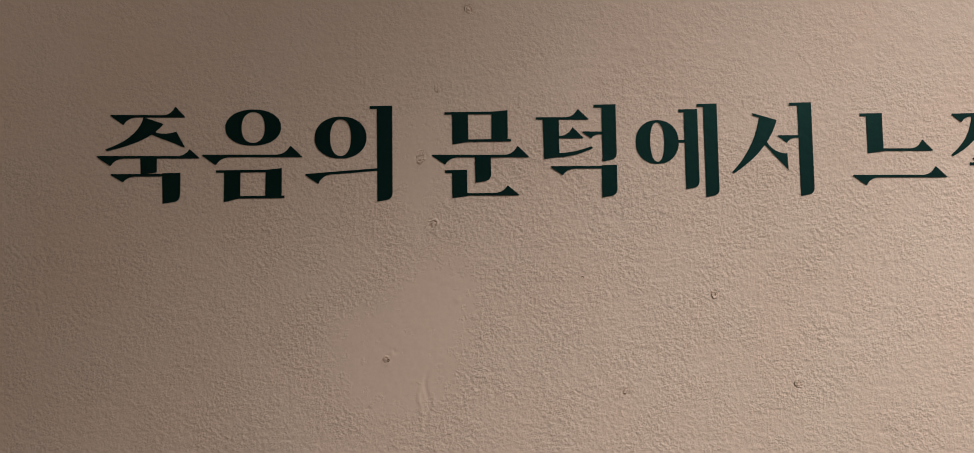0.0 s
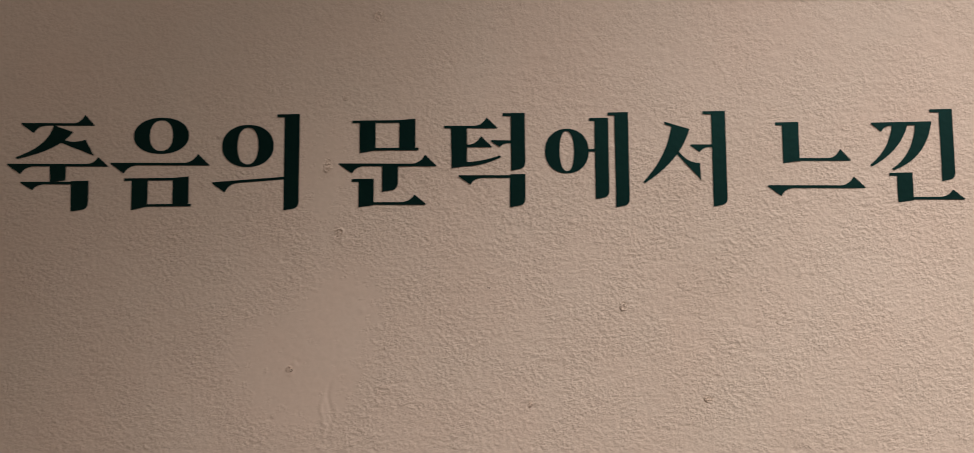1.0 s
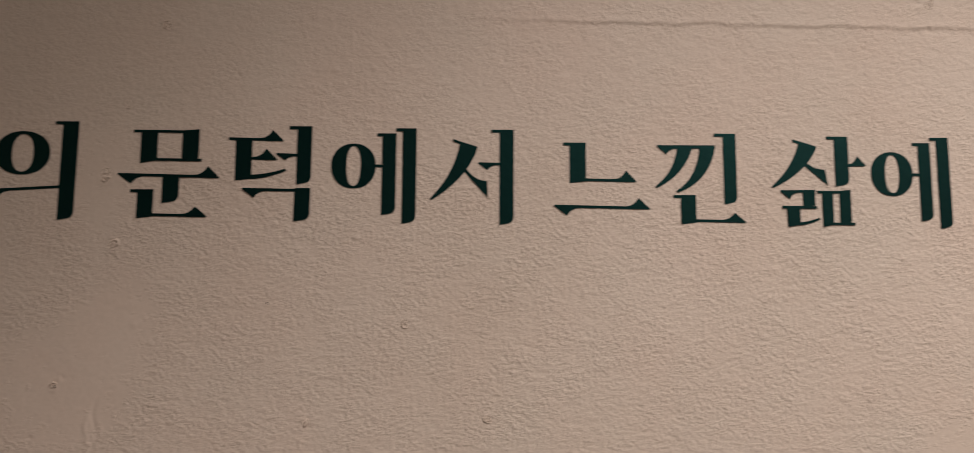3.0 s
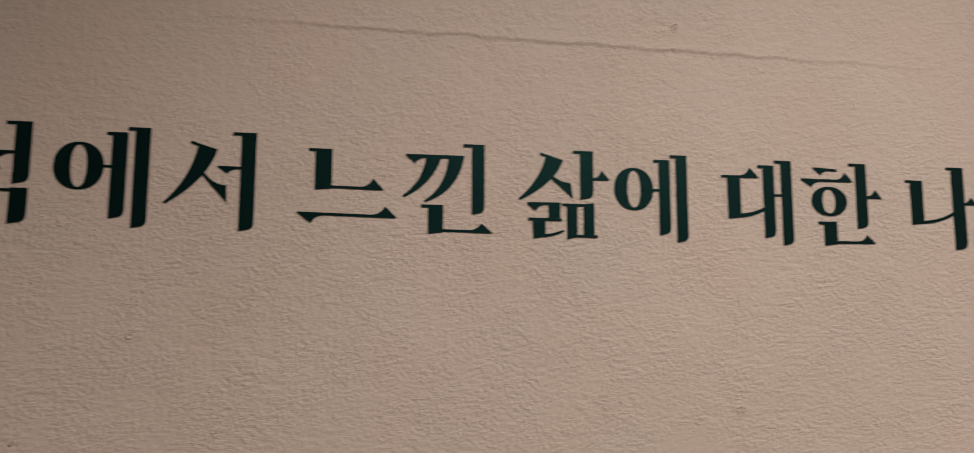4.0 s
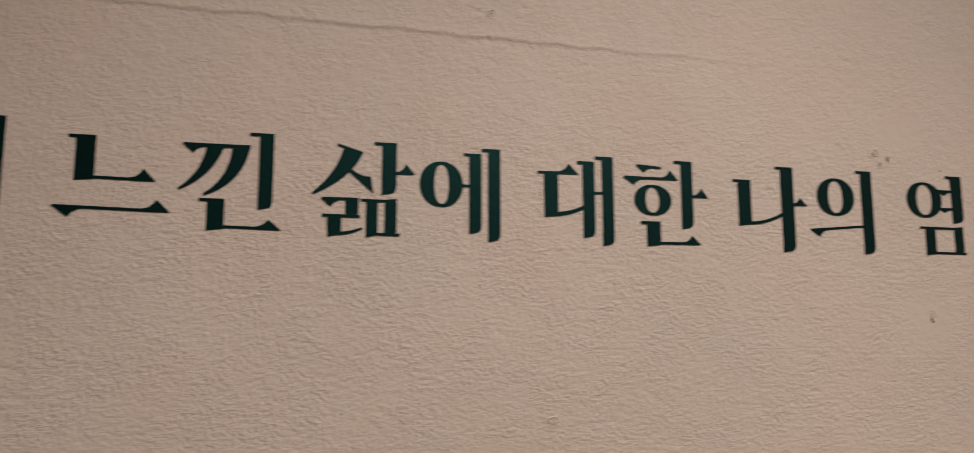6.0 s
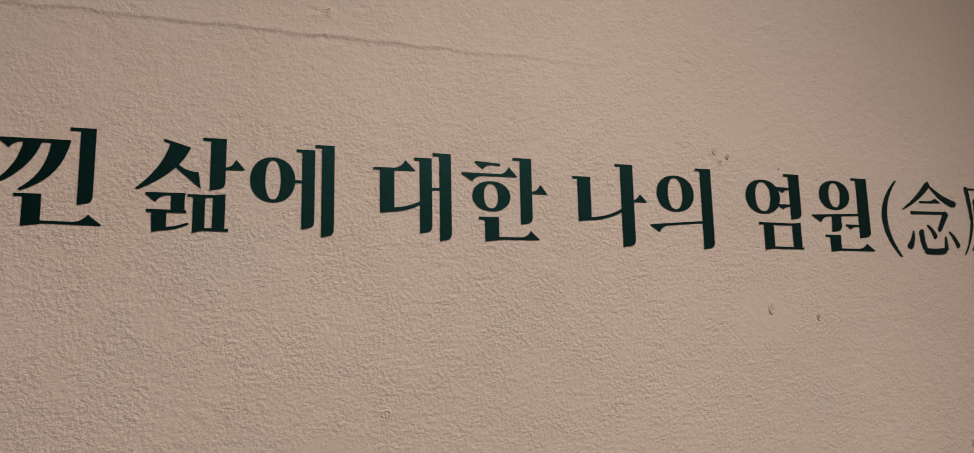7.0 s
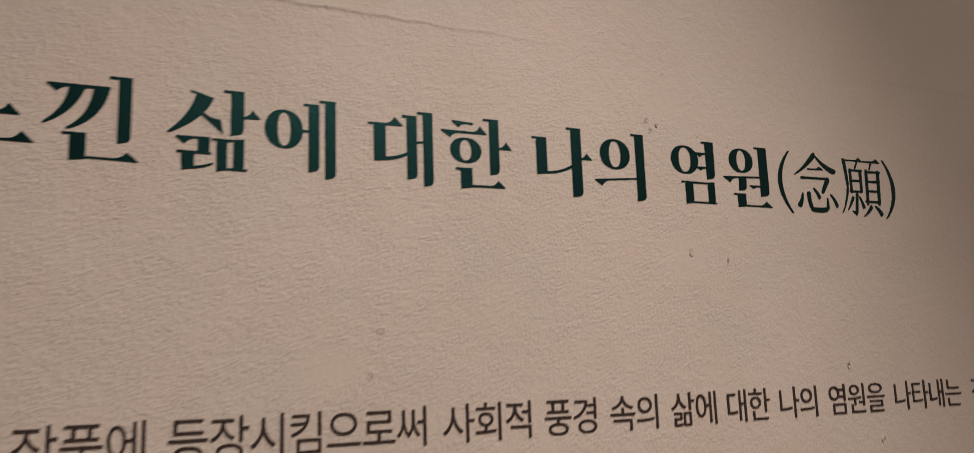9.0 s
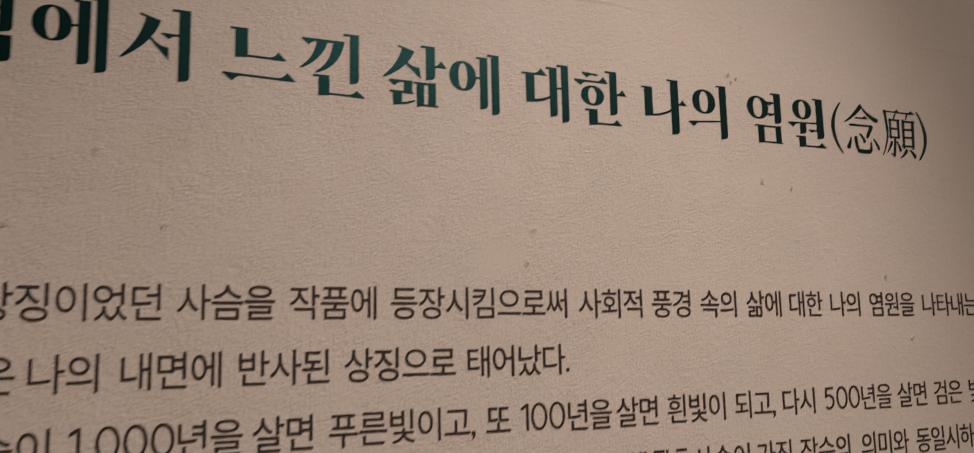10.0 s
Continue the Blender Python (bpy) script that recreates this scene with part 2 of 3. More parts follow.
def filled_hole(x, z, r, deep, seed):
    """The rough plug of filler in an old screw hole, ringed by a broken crack."""
    rng = random.Random(seed)
    bm = bmesh.new()
    base = sum(wall_at(x + 2.4 * r * math.cos(a), z + 2.4 * r * math.sin(a)) for a in range(6)) / 6 + 0.05
    wide, tilt, turn = rng.uniform(0.8, 1.0), rng.uniform(-0.35, 0.35), rng.uniform(0, 6.28)
    rings = []
    for s, up in ((0.22, 0.30), (0.45, 0.42), (0.66, 0.30), (0.80, -0.05), (0.92, 0.05), (1.02, 0.75), (1.16, 0.7), (1.4, 0.05), (1.6, -0.5)):
        loop = []
        for k in range(22):
            a = 6.2832 * k / 22
            q = s * r * (1 + 0.16 * math.sin(2 * a + turn) + 0.10 * math.sin(3 * a - turn) + 0.13 * rng.uniform(-1, 1))
            lip = min(1.1, max(-0.25, 0.3 + 0.85 * math.cos(a - turn))) if s > 0.95 and s < 1.3 else 1.0
            split = -0.6 * math.exp(-(s * math.sin(a - 2 * turn) / 0.22) ** 2) if s < 0.9 else 0.0
            h = base + 0.1 + deep * (up * lip + split + 0.30 * rng.uniform(-1, 1) * (s < 1.2) + tilt * math.cos(a - turn) * (s < 0.8))
            loop.append(bm.verts.new((x + wide * q * math.cos(a), -h / 1000, TITLE + z + q * math.sin(a))))
        rings.append(loop)
    bm.faces.new(rings[0][::-1])
    for one, two in zip(rings, rings[1:]):
        for k in range(22):
            j = (k + 1) % 22
            bm.faces.new((one[k], one[j], two[j], two[k]))
    bmesh.ops.recalc_face_normals(bm, faces=bm.faces)
    mesh = bpy.data.meshes.new("filled_hole")
    bm.to_mesh(mesh)
    bm.free()
    mesh.materials.append(PAINT)
    new("filled_hole", mesh).parent = wall


def nail_hole(x, z, r, seed):
    """A small shallow pit with a ragged edge, its deep shade put into the dark colour."""
    rng = random.Random(seed)
    bm = bmesh.new()
    top = wall_at(x, z) + 0.35
    rim = [bm.verts.new((x + r * math.cos(k * 0.6283) * rng.uniform(0.7, 1.2), -top / 1000, TITLE + z + r * math.sin(k * 0.6283) * rng.uniform(0.6, 1.1))) for k in range(10)]
    deep = bm.verts.new((x, 0.0006 - top / 1000, TITLE + z))
    for k in range(10):
        bm.faces.new((rim[k], rim[(k + 1) % 10], deep))
    mesh = bpy.data.meshes.new("nail_hole")
    bm.to_mesh(mesh)
    bm.free()
    mesh.materials.append(PIT_SHADE)
    new("nail_hole", mesh).parent = wall


for n, (cx, cz, r, deep) in enumerate(DENTS):
    if r > 0.0019:
        filled_hole(cx, cz, 0.78 * r, 1.9 * deep, n)
for n, (cx, cz, r) in enumerate(((-0.0850, -0.1058, 0.0008), (-0.2030, -0.1540, 0.0008), (-0.0604, -0.1742, 0.0007), (0.5972, 0.0160, 0.0005),
                                 
                                 (0.6515, 0.0045, 0.0006), (-0.0600, -0.1720, 0.0006), (0.8440, -0.2665, 0.0009))):
    nail_hole(cx, cz, r, n)
slab("floor", (-1.6, -4.0, -0.1), (3.2, 0.12, 0.0), BOARDS, "dark brown floor of the gallery room", "floor")
slab("ceiling", (-1.6, -4.0, 3.2), (3.2, 0.12, 3.3), ROOM, "plain painted ceiling of the gallery room", "ceiling")
slab("wall_south", (-1.6, -4.1, 0.0), (3.2, -4.0, 3.2), ROOM, "plain beige wall opposite the wall text", "wall")
slab("wall_west", (-1.7, -4.0, 0.0), (-1.6, 0.12, 3.2), ROOM, "plain beige side wall of the room", "wall")
slab("wall_east", (3.2, -4.0, 0.0), (3.3, 0.12, 3.2), ROOM, "plain beige side wall of the room", "wall")


# ---- the title: cut vinyl letters, each made of its strokes (all sizes below in millimetres) ----
FRONT, BACK = -0.20, 0.9
sheet = {"letter": None, "count": 0}


def letter(sign, x):
    """Begin a letter whose left edge is x millimetres along the wall."""
    ob = new("title_letter")
    ob.location = (x / 1000, 0, TITLE)
    tagged(ob, f"dark green vinyl title letter {sign} stuck on the plaster wall", "letter", "letters of the title")
    sheet["letter"], sheet["count"] = ob, 0


def cut(name, outline, hole=None):
    """One stroke of the letter: a cut piece of vinyl with this outline, and a hole of as many points."""
    front = FRONT - 0.012 * sheet["count"]
    sheet["count"] += 1
    bm = bmesh.new()
    rings = []
    for y in (front, BACK):
        rings.append([[bm.verts.new((px / 1000, y / 1000, pz / 1000)) for px, pz in loop] for loop in ([outline, hole] if hole else [outline])])
    n = len(outline)
    if hole:
        for k in range(n):
            j = (k + 1) % n
            bm.faces.new((rings[0][0][k], rings[0][0][j], rings[0][1][j], rings[0][1][k]))
    else:
        bm.faces.new(rings[0][0])
    for loop in range(len(rings[0])):
        for k in range(n):
            j = (k + 1) % n
            bm.faces.new((rings[0][loop][k], rings[1][loop][k], rings[1][loop][j], rings[0][loop][j]))
    bmesh.ops.recalc_face_normals(bm, faces=bm.faces)
    if not hole:
        bm.faces.ensure_lookup_table()
        if bm.faces[0].normal.y > 0:
            bmesh.ops.reverse_faces(bm, faces=bm.faces)
    mesh = bpy.data.meshes.new(name)
    bm.to_mesh(mesh)
    bm.free()
    mesh.materials.append(GREEN)
    ob = new(name, mesh)
    ob.parent = sheet["letter"]


def curve(a, c, b, n=9):
    """Points from a to b, drawn towards c."""
    return [((1 - t) ** 2 * a[0] + 2 * t * (1 - t) * c[0] + t * t * b[0], (1 - t) ** 2 * a[1] + 2 * t * (1 - t) * c[1] + t * t * b[1])
            for t in (k / n for k in range(n + 1))]


def stem(serif, left, right, top, low, foot="round"):
    """An upright stem with a thin serif to the left of its head."""
    out = [(serif, top - 0.1), (right, top)]
    if foot == "round":
        r = min(3.4, 0.36 * (right - left))
        out += curve((right, low + 2.4 + r), (right, low + 1.6), (right - r, low + 1.0), 6)
    else:
        out += [(right, low + 1.2)]
    out += [(left, low)]
    if left - serif > 1.2:
        out += [(left, top - 1.9), (serif, top - 1.8)]
    cut("stem", out)


def bar(x0, z0, x1, z1, thick=1.55, wedge=None, peak=None):
    """A thin bar; wedge: the drooping point at its left end, peak: the pointed crest at its right end."""
    h = thick / 2

    def at(x, off):
        return x, z0 + (z1 - z0) * (x - x0) / (x1 - x0) + off

    out = [at(x0, h)]
    if peak:
        run = min(2.15 * peak[0], 0.9 * (x1 - x0))
        tip = at(x1 - peak[0], peak[1])
        out += curve(at(x1 - run, h), at(x1 - peak[0] - 0.36 * (run - peak[0]), h + 0.3), tip, 7)
        out += [(tip[0] + 0.5, tip[1] - 0.1), at(x1 + 0.3, -h + 0.4), at(x1, -h)]
    else:
        out += [at(x1, h), at(x1, -h)]
    if wedge:
        run = min(1.95 * wedge[0], 0.9 * (x1 - x0))
        tip = at(x0 + wedge[0], -wedge[1])
        out += curve(at(x0 + run, -h), at(x0 + wedge[0] + 0.30 * (run - wedge[0]), -h - 0.3), tip, 7)
        out += [(tip[0] - 0.5, tip[1] + 0.1), at(x0 - 0.3, h - 0.7)]
    else:
        out += [at(x0, -h)]
    cut("crossbar", out)


def ring(x, z, wide, high, inner_x, inner_wide, inner_high):
    """A round of stressed weight: a broad oval with a narrow oval opening."""
    turn = [2 * math.pi * k / 48 for k in range(48)]

    def oval(cx, rx, rz, power):
        return [(cx + rx * math.copysign(abs(math.cos(a)) ** power, math.cos(a)), z + rz * math.copysign(abs(math.sin(a)) ** power, math.sin(a))) for a in turn]

    cut("round", oval(x, wide, high, 0.93), oval(inner_x, inner_wide, inner_high, 0.90))


def box(serif, left, left_in, right_in, right, end, top, low, left_low):
    """The square letter: two stems, a head bar with a serif and a foot bar."""
    cut("head_and_side", [(serif, top), (right_in, top), (right, top + 0.8), (right, low + 2.8), (right - 0.6, low + 0.4), (right_in, low + 0.4), (right_in, top - 1.5), (serif, top - 1.5)])
    cut("side_stem", [(left, top - 0.8), (left_in, top - 0.8), (left_in, low + 0.2), (left_in - 1.0, low), (left, left_low)])
    cut("foot_bar", [(left_in - 0.5, low + 1.5), (end, low + 1.5), (end, low), (left_in - 0.5, low)])


def blade(head_left, head_right, tip, bend_left, bend_right):
    """A curved stroke that tapers from its head to its tip."""
    cut("diagonal_stroke", curve(head_right, bend_right, (tip[0] + 0.5, tip[1] - 0.5)) + curve((tip[0] - 0.4, tip[1] + 0.5), bend_left, head_left))


def leg(start, bend, crest, tip, heel):
    """A short leg that leaves a blade, with a curved upper edge."""
    cut("side_stroke", curve(start, bend, crest, 8) + [tip, heel])


def swoosh(start, end, low_start, low_end):
    """A foot bar that rises in a curve to the right."""
    cut("rising_stroke", curve(start, (0.45 * start[0] + 0.55 * end[0], start[1] + 0.5), end, 8)
        + curve(low_end, (0.45 * low_start[0] + 0.55 * low_end[0], low_start[1] + 0.8), low_start, 8))


def brush(x0, z0, x1, z1, w0, w1, bow=0.0):
    """A brush stroke from one point to another, of changing width, bowed to one side."""
    length = math.hypot(x1 - x0, z1 - z0)
    nx, nz = -(z1 - z0) / length, (x1 - x0) / length
    left, right = [], []
    for k in range(11):
        t = k / 10
        w = 1.4 * (w0 + (w1 - w0) * t) / 2 * (0.55 if k in (0, 10) else 1.0)
        side = 4 * t * (1 - t) * bow
        cx, cz = x0 + (x1 - x0) * t + nx * side, z0 + (z1 - z0) * t + nz * side
        left.append((cx + nx * w, cz + nz * w))
        right.append((cx - nx * w, cz - nz * w))
    cut("brush_stroke", left + right[::-1])


def arc(top, middle, low):
    """A bracket: a bow through three points, thick in the middle."""
    bend = (2 * middle[0] - 0.5 * top[0] - 0.5 * low[0], 2 * middle[1] - 0.5 * top[1] - 0.5 * low[1])
    spine = curve(top, bend, low, 20)
    out, back = [], []
    for k, (px, pz) in enumerate(spine):
        w = 1.1 + 1.5 * math.sin(math.pi * k / 20)
        out.append((px + w, pz))
        back.append((px - w, pz))
    cut("bow", out + back[::-1])


letter("죽", -379.9)
bar(7.8, -3.1, 53.1, -3.9, wedge=(7.9, 5.4), peak=(6.0, 5.9))
blade((27.9, -4.0), (40.1, -8.4), (5.2, -24.2), (24.9, -16.9), (31.3, -19.5))
leg((34.5, -13.0), (39.6, -15.7), (48.0, -13.3), (53.4, -23.2), (32.6, -14.9))
bar(0.0, -28.4, 62.0, -29.3, wedge=(8.3, 5.5), peak=(5.9, 4.9))
stem(26.2, 26.7, 36.3, -28.8, -39.4, foot="flat")
bar(8.6, -39.7, 40.5, -40.0, wedge=(7.5, 4.2))
stem(39.7, 40.2, 50.7, -38.7, -57.5)

letter("음", -315.7)
ring(30.7, -11.3, 17.1, 11.2, 30.7, 7.1, 9.5)
bar(-0.1, -28.5, 60.5, -29.3, wedge=(8.3, 5.7), peak=(7.1, 6.2))
box(8.3, 13.1, 23.1, 38.4, 48.3, 50.0, -37.5, -55.0, -57.1)

letter("의", -253.1)
ring(21.6, -18.2, 15.9, 13.0, 21.6, 6.4, 11.4)
bar(0.2, -41.2, 45.1, -38.2, wedge=(7.8, 5.8))
stem(39.5, 43.9, 53.3, 1.2, -58.0)

letter("문", -175.4)
box(7.7, 12.3, 22.2, 36.6, 46.5, 48.4, -3.3, -21.9, -23.4)
bar(-0.1, -30.4, 59.0, -31.2, wedge=(8.1, 5.2), peak=(6.8, 6.2))
stem(26.1, 26.2, 35.9, -30.9, -47.2)
stem(7.6, 11.9, 21.2, -39.2, -56.5, foot="flat")
bar(20.5, -54.3, 52.6, -54.6, peak=(6.8, 5.3))

letter("턱", -111.5)
bar(0.0, -7.9, 32.2, -8.3, peak=(6.4, 5.8))
stem(4.2, 4.5, 14.1, -8.1, -33.2, foot="flat")
bar(13.2, -19.7, 28.7, -19.9, peak=(6.4, 6.0))
swoosh((13.2, -29.7), (33.6, -25.7), (13.2, -32.3), (34.7, -26.8))
bar(28.7, -17.1, 41.2, -17.4, wedge=(5.3, 3.3))
stem(35.7, 40.6, 49.3, 0.3, -35.1)
bar(9.0, -38.4, 40.6, -38.7, wedge=(7.1, 4.8))
stem(39.9, 39.7, 49.2, -37.3, -57.4)

letter("에", -50.6)
ring(13.5, -23.5, 13.3, 13.6, 13.5, 4.3, 12.2)
bar(26.1, -23.2, 31.3, -23.3)
stem(27.2, 30.4, 38.8, -3.3, -53.0)
stem(38.5, 42.6, 50.9, 0.0, -58.0)

letter("서", 9.3)
leg((12.8, -6.2), (20.0, -8.4), (27.8, -10.8), (18.1, -9.7), (13.0, -7.7))
blade((17.1, -8.0), (27.8, -10.8), (-0.2, -43.1), (13.9, -27.7), (22.6, -29.4))
leg((20.8, -24.0), (25.8, -31.6), (33.6, -31.7), (34.0, -41.9), (19.6, -25.9))
bar(28.3, -21.1, 41.7, -21.2, wedge=(5.5, 3.8))
stem(36.0, 41.0, 49.5, 0.0, -58.1)

letter("느", 83.6)
stem(5.1, 9.0, 18.9, -7.3, -32.2, foot="flat")
bar(17.6, -30.1, 49.1, -30.4, peak=(6.1, 6.1))
bar(-0.4, -46.3, 57.1, -47.0, wedge=(7.9, 5.5), peak=(6.7, 6.0))

letter("낀", 144.6)
bar(1.6, -9.2, 37.1, -8.8, thick=2.0, wedge=(5.7, 4.4))
blade((13.8, -9.5), (23.0, -9.6), (0.1, -34.3), (11.9, -24.3), (18.3, -25.9))
blade((27.5, -9.3), (37.2, -8.3), (13.2, -36.7), (25.6, -28.0), (33.6, -30.1))
stem(36.5, 41.9, 49.8, -0.4, -44.1)
stem(10.9, 15.2, 24.5, -38.7, -56.6, foot="flat")
bar(23.3, -54.2, 54.5, -54.5, peak=(6.7, 5.1))

letter("삶", 216.0)
leg((13.6, -3.4), (20.9, -5.3), (28.4, -7.7), (18.4, -6.6), (13.8, -4.9))
blade((17.3, -5.0), (28.4, -7.7), (0.2, -33.2), (13.6, -20.5), (22.9, -22.8))
leg((21.8, -17.7), (26.7, -22.3), (33.0, -21.9), (34.5, -31.8), (20.4, -19.7))
stem(34.7, 39.3, 47.9, -1.2, -32.3)
bar(47.2, -19.1, 58.2, -18.7, peak=(5.0, 5.4))
bar(5.3, -35.8, 26.4, -35.4, wedge=(5.5, 4.5))
stem(18.7, 18.8, 26.2, -35.2, -45.4, foot="flat")
bar(5.8, -45.4, 27.2, -45.4)
stem(8.7, 9.2, 16.7, -45.5, -57.3, foot="flat")
swoosh((16.0, -54.6), (28.0, -51.6), (16.1, -56.4), (28.8, -52.6))
box(27.5, 30.6, 37.2, 41.3, 48.2, 50.3, -35.1, -56.0, -57.3)

letter("에", 277.6)
ring(13.0, -24.1, 13.0, 13.6, 13.1, 4.4, 11.9)
bar(25.1, -24.3, 30.6, -24.4)
stem(26.4, 29.9, 37.5, -4.5, -53.1)
stem(37.6, 41.6, 49.2, -1.0, -57.6)

letter("대", 350.5)
bar(0.0, -13.3, 26.1, -12.8, peak=(6.1, 5.8))
stem(4.1, 4.2, 13.2, -12.9, -41.0, foot="flat")
swoosh((11.7, -37.5), (29.7, -32.6), (11.6, -40.1), (30.4, -34.8))
stem(25.9, 29.4, 37.3, -4.8, -53.1)
bar(36.2, -24.7, 42.6, -24.5)
stem(37.9, 42.2, 49.9, -1.2, -57.6)

letter("한", 407.8)
bar(8.8, -5.3, 25.9, -6.1, wedge=(5.5, 3.9))
bar(-0.2, -13.2, 37.1, -13.0, wedge=(7.2, 4.7), peak=(5.5, 5.6))
ring(19.5, -27.1, 12.9, 9.7, 19.2, 4.8, 8.1)
stem(34.6, 39.4, 47.6, -0.8, -45.0)
bar(46.4, -23.5, 58.1, -23.6, peak=(4.7, 5.5))
stem(10.7, 14.8, 24.2, -40.8, -56.6, foot="flat")
bar(22.7, -54.4, 51.8, -54.1, peak=(5.9, 5.0))

letter("나", 484.5)
stem(0.1, 3.7, 13.4, -10.4, -41.1, foot="flat")
swoosh((12.1, -38.0), (37.2, -30.5), (12.0, -40.1), (38.0, -32.6))
stem(32.3, 36.1, 45.7, -0.2, -57.5)
bar(43.7, -25.6, 55.4, -25.3, peak=(5.1, 4.7))

letter("의", 544.4)
ring(18.6, -18.6, 14.8, 12.8, 18.4, 5.7, 11.1)
bar(-2.2, -41.8, 40.8, -37.9, wedge=(7.0, 4.9))
stem(35.6, 39.2, 48.1, 0.5, -57.1)

letter("염", 622.3)
ring(13.4, -17.1, 14.8, 12.5, 13.3, 6.4, 10.8)
stem(32.8, 36.7, 46.1, 0.9, -33.1)
bar(24.4, -10.1, 38.0, -10.2, wedge=(6.4, 3.4))
bar(25.3, -22.8, 37.8, -22.8, wedge=(5.4, 2.8))
box(8.3, 12.3, 20.7, 36.8, 44.5, 45.8, -36.0, -54.9, -55.9)

letter("원", 681.3)
ring(18.3, -12.9, 13.9, 11.1, 18.4, 5.1, 9.3)
bar(-3.4, -29.3, 41.3, -26.9, wedge=(7.6, 4.9))
stem(14.4, 13.5, 22.9, -28.0, -41.0)
bar(26.7, -35.6, 40.8, -35.5, wedge=(4.6, 2.7))
stem(35.1, 39.0, 49.4, 1.2, -44.8)
stem(7.2, 11.1, 21.0, -43.1, -55.9, foot="flat")
bar(18.4, -54.0, 51.4, -53.6, peak=(6.8, 4.6))

letter("(", 749.0)
arc((10.4, 1.5), (-3.6, -27.5), (9.3, -57.8))

letter("念", 768.0)
brush(24.5, 1.6, -3.9, -20.6, 4.2, 0.8, 1.6)
brush(24.2, -0.5, 49.9, -15.2, 1.4, 4.4, -2.2)
bar(13.4, -14.3, 33.7, -13.4, peak=(5.0, 2.8))
bar(3.5, -23.0, 39.1, -22.2, thick=2.2)
brush(39.3, -21.4, 30.0, -36.8, 4.0, 2.6)
brush(4.7, -37.3, -1.3, -51.0, 1.0, 4.4, 1.0)
brush(18.7, -32.2, 26.4, -42.5, 1.2, 3.0, 1.0)
brush(40.2, -36.9, 48.4, -49.4, 1.2, 3.4, 1.0)
brush(12.4, -36.0, 14.9, -52.0, 3.4, 2.8, -1.0)
brush(13.5, -52.6, 35.7, -51.9, 3.2, 3.4, -0.8)
brush(35.7, -51.9, 36.2, -40.6, 3.0, 1.0)

letter("願", 832.1)
bar(-2.8, -1.4, 24.4, -1.0, peak=(5.2, 3.7))
brush(-1.8, 0.3, 1.0, -28.5, 3.2, 2.4, 0.5)
brush(1.2, -27.5, -9.7, -54.9, 2.4, 0.8, 1.5)
brush(17.0, -1.8, 12.7, -10.0, 1.6, 1.0)
brush(6.1, -9.3, 5.7, -34.1, 2.6, 2.2)
brush(20.0, -9.6, 19.4, -33.0, 2.8, 2.4)
bar(6.8, -11.1, 22.7, -10.5, thick=2.1)
bar(5.0, -21.5, 20.8, -21.0, thick=2.1)
bar(3.2, -32.1, 18.9, -31.7, thick=2.1)
brush(13.0, -32.7, 9.5, -54.8, 2.4, 2.6)
brush(10.6, -54.8, 4.1, -51.3, 2.4, 0.8)
brush(7.3, -37.2, -2.2, -51.5, 2.8, 0.8, 0.5)
brush(15.3, -36.3, 21.0, -48.2, 0.9, 3.0, 0.5)
bar(25.1, -1.0, 48.7, -0.4, peak=(5.3, 3.5))
brush(36.7, -1.7, 33.2, -8.9, 1.6, 1.0)
brush(28.5, -8.6, 26.7, -44.8, 2.8, 2.4)
brush(45.0, -8.8, 42.8, -44.3, 3.0, 2.6)
bar(29.1, -11.2, 48.4, -10.5, thick=2.1)
bar(27.3, -21.0, 46.5, -20.3, thick=2.1)
bar(25.6, -30.6, 44.7, -30.1, thick=2.1)
bar(23.7, -41.3, 42.7, -40.8, thick=2.1)
brush(31.7, -45.2, 19.6, -56.1, 3.2, 0.8, 1.0)
brush(36.1, -45.0, 45.3, -54.3, 1.0, 3.6, 1.0)

letter(")", 888.2)
arc((-2.7, 2.6), (9.1, -28.4), (-4.6, -56.7))

# ---- the wall text: words of cut vinyl letters in a plain upright face ----
TALL, ADVANCE = 26.8, 24.5
faces_of = {}


def outline_of(sign):
    """The letter's mesh in millimetres, standing upright, with its left edge, from the built-in font."""
    if sign not in faces_of:
        text = bpy.data.curves.new("letter", "FONT")
        text.body, text.extrude, text.resolution_u, text.offset = sign, 0.4, 4, -0.003
        ob = bpy.data.objects.new("letter", text)
        scene.collection.objects.link(ob)
        bpy.context.view_layer.update()
        mesh = bpy.data.meshes.new_from_object(ob.evaluated_get(bpy.context.evaluated_depsgraph_get()))
        bpy.data.objects.remove(ob)
        bpy.data.curves.remove(text)
        faces_of[sign] = mesh
    return faces_of[sign]


sizes = {}


def size_of(sign):
    if sign in sizes:
        return sizes[sign]
    v = np.empty(3 * len(outline_of(sign).vertices))
    outline_of(sign).vertices.foreach_get("co", v)
    v = v.reshape(-1, 3)
    sizes[sign] = v.min(0), v.max(0)
    return sizes[sign]


UI_LOW, UI_HIGH = size_of("의")
FACTOR = TALL / (UI_HIGH[1] - UI_LOW[1])
BASE = UI_HIGH[1] * FACTOR
NARROW = 1.06 * ADVANCE / 0.92
made = {}


DIGIT = 22.8  # height of a numeral, in millimetres
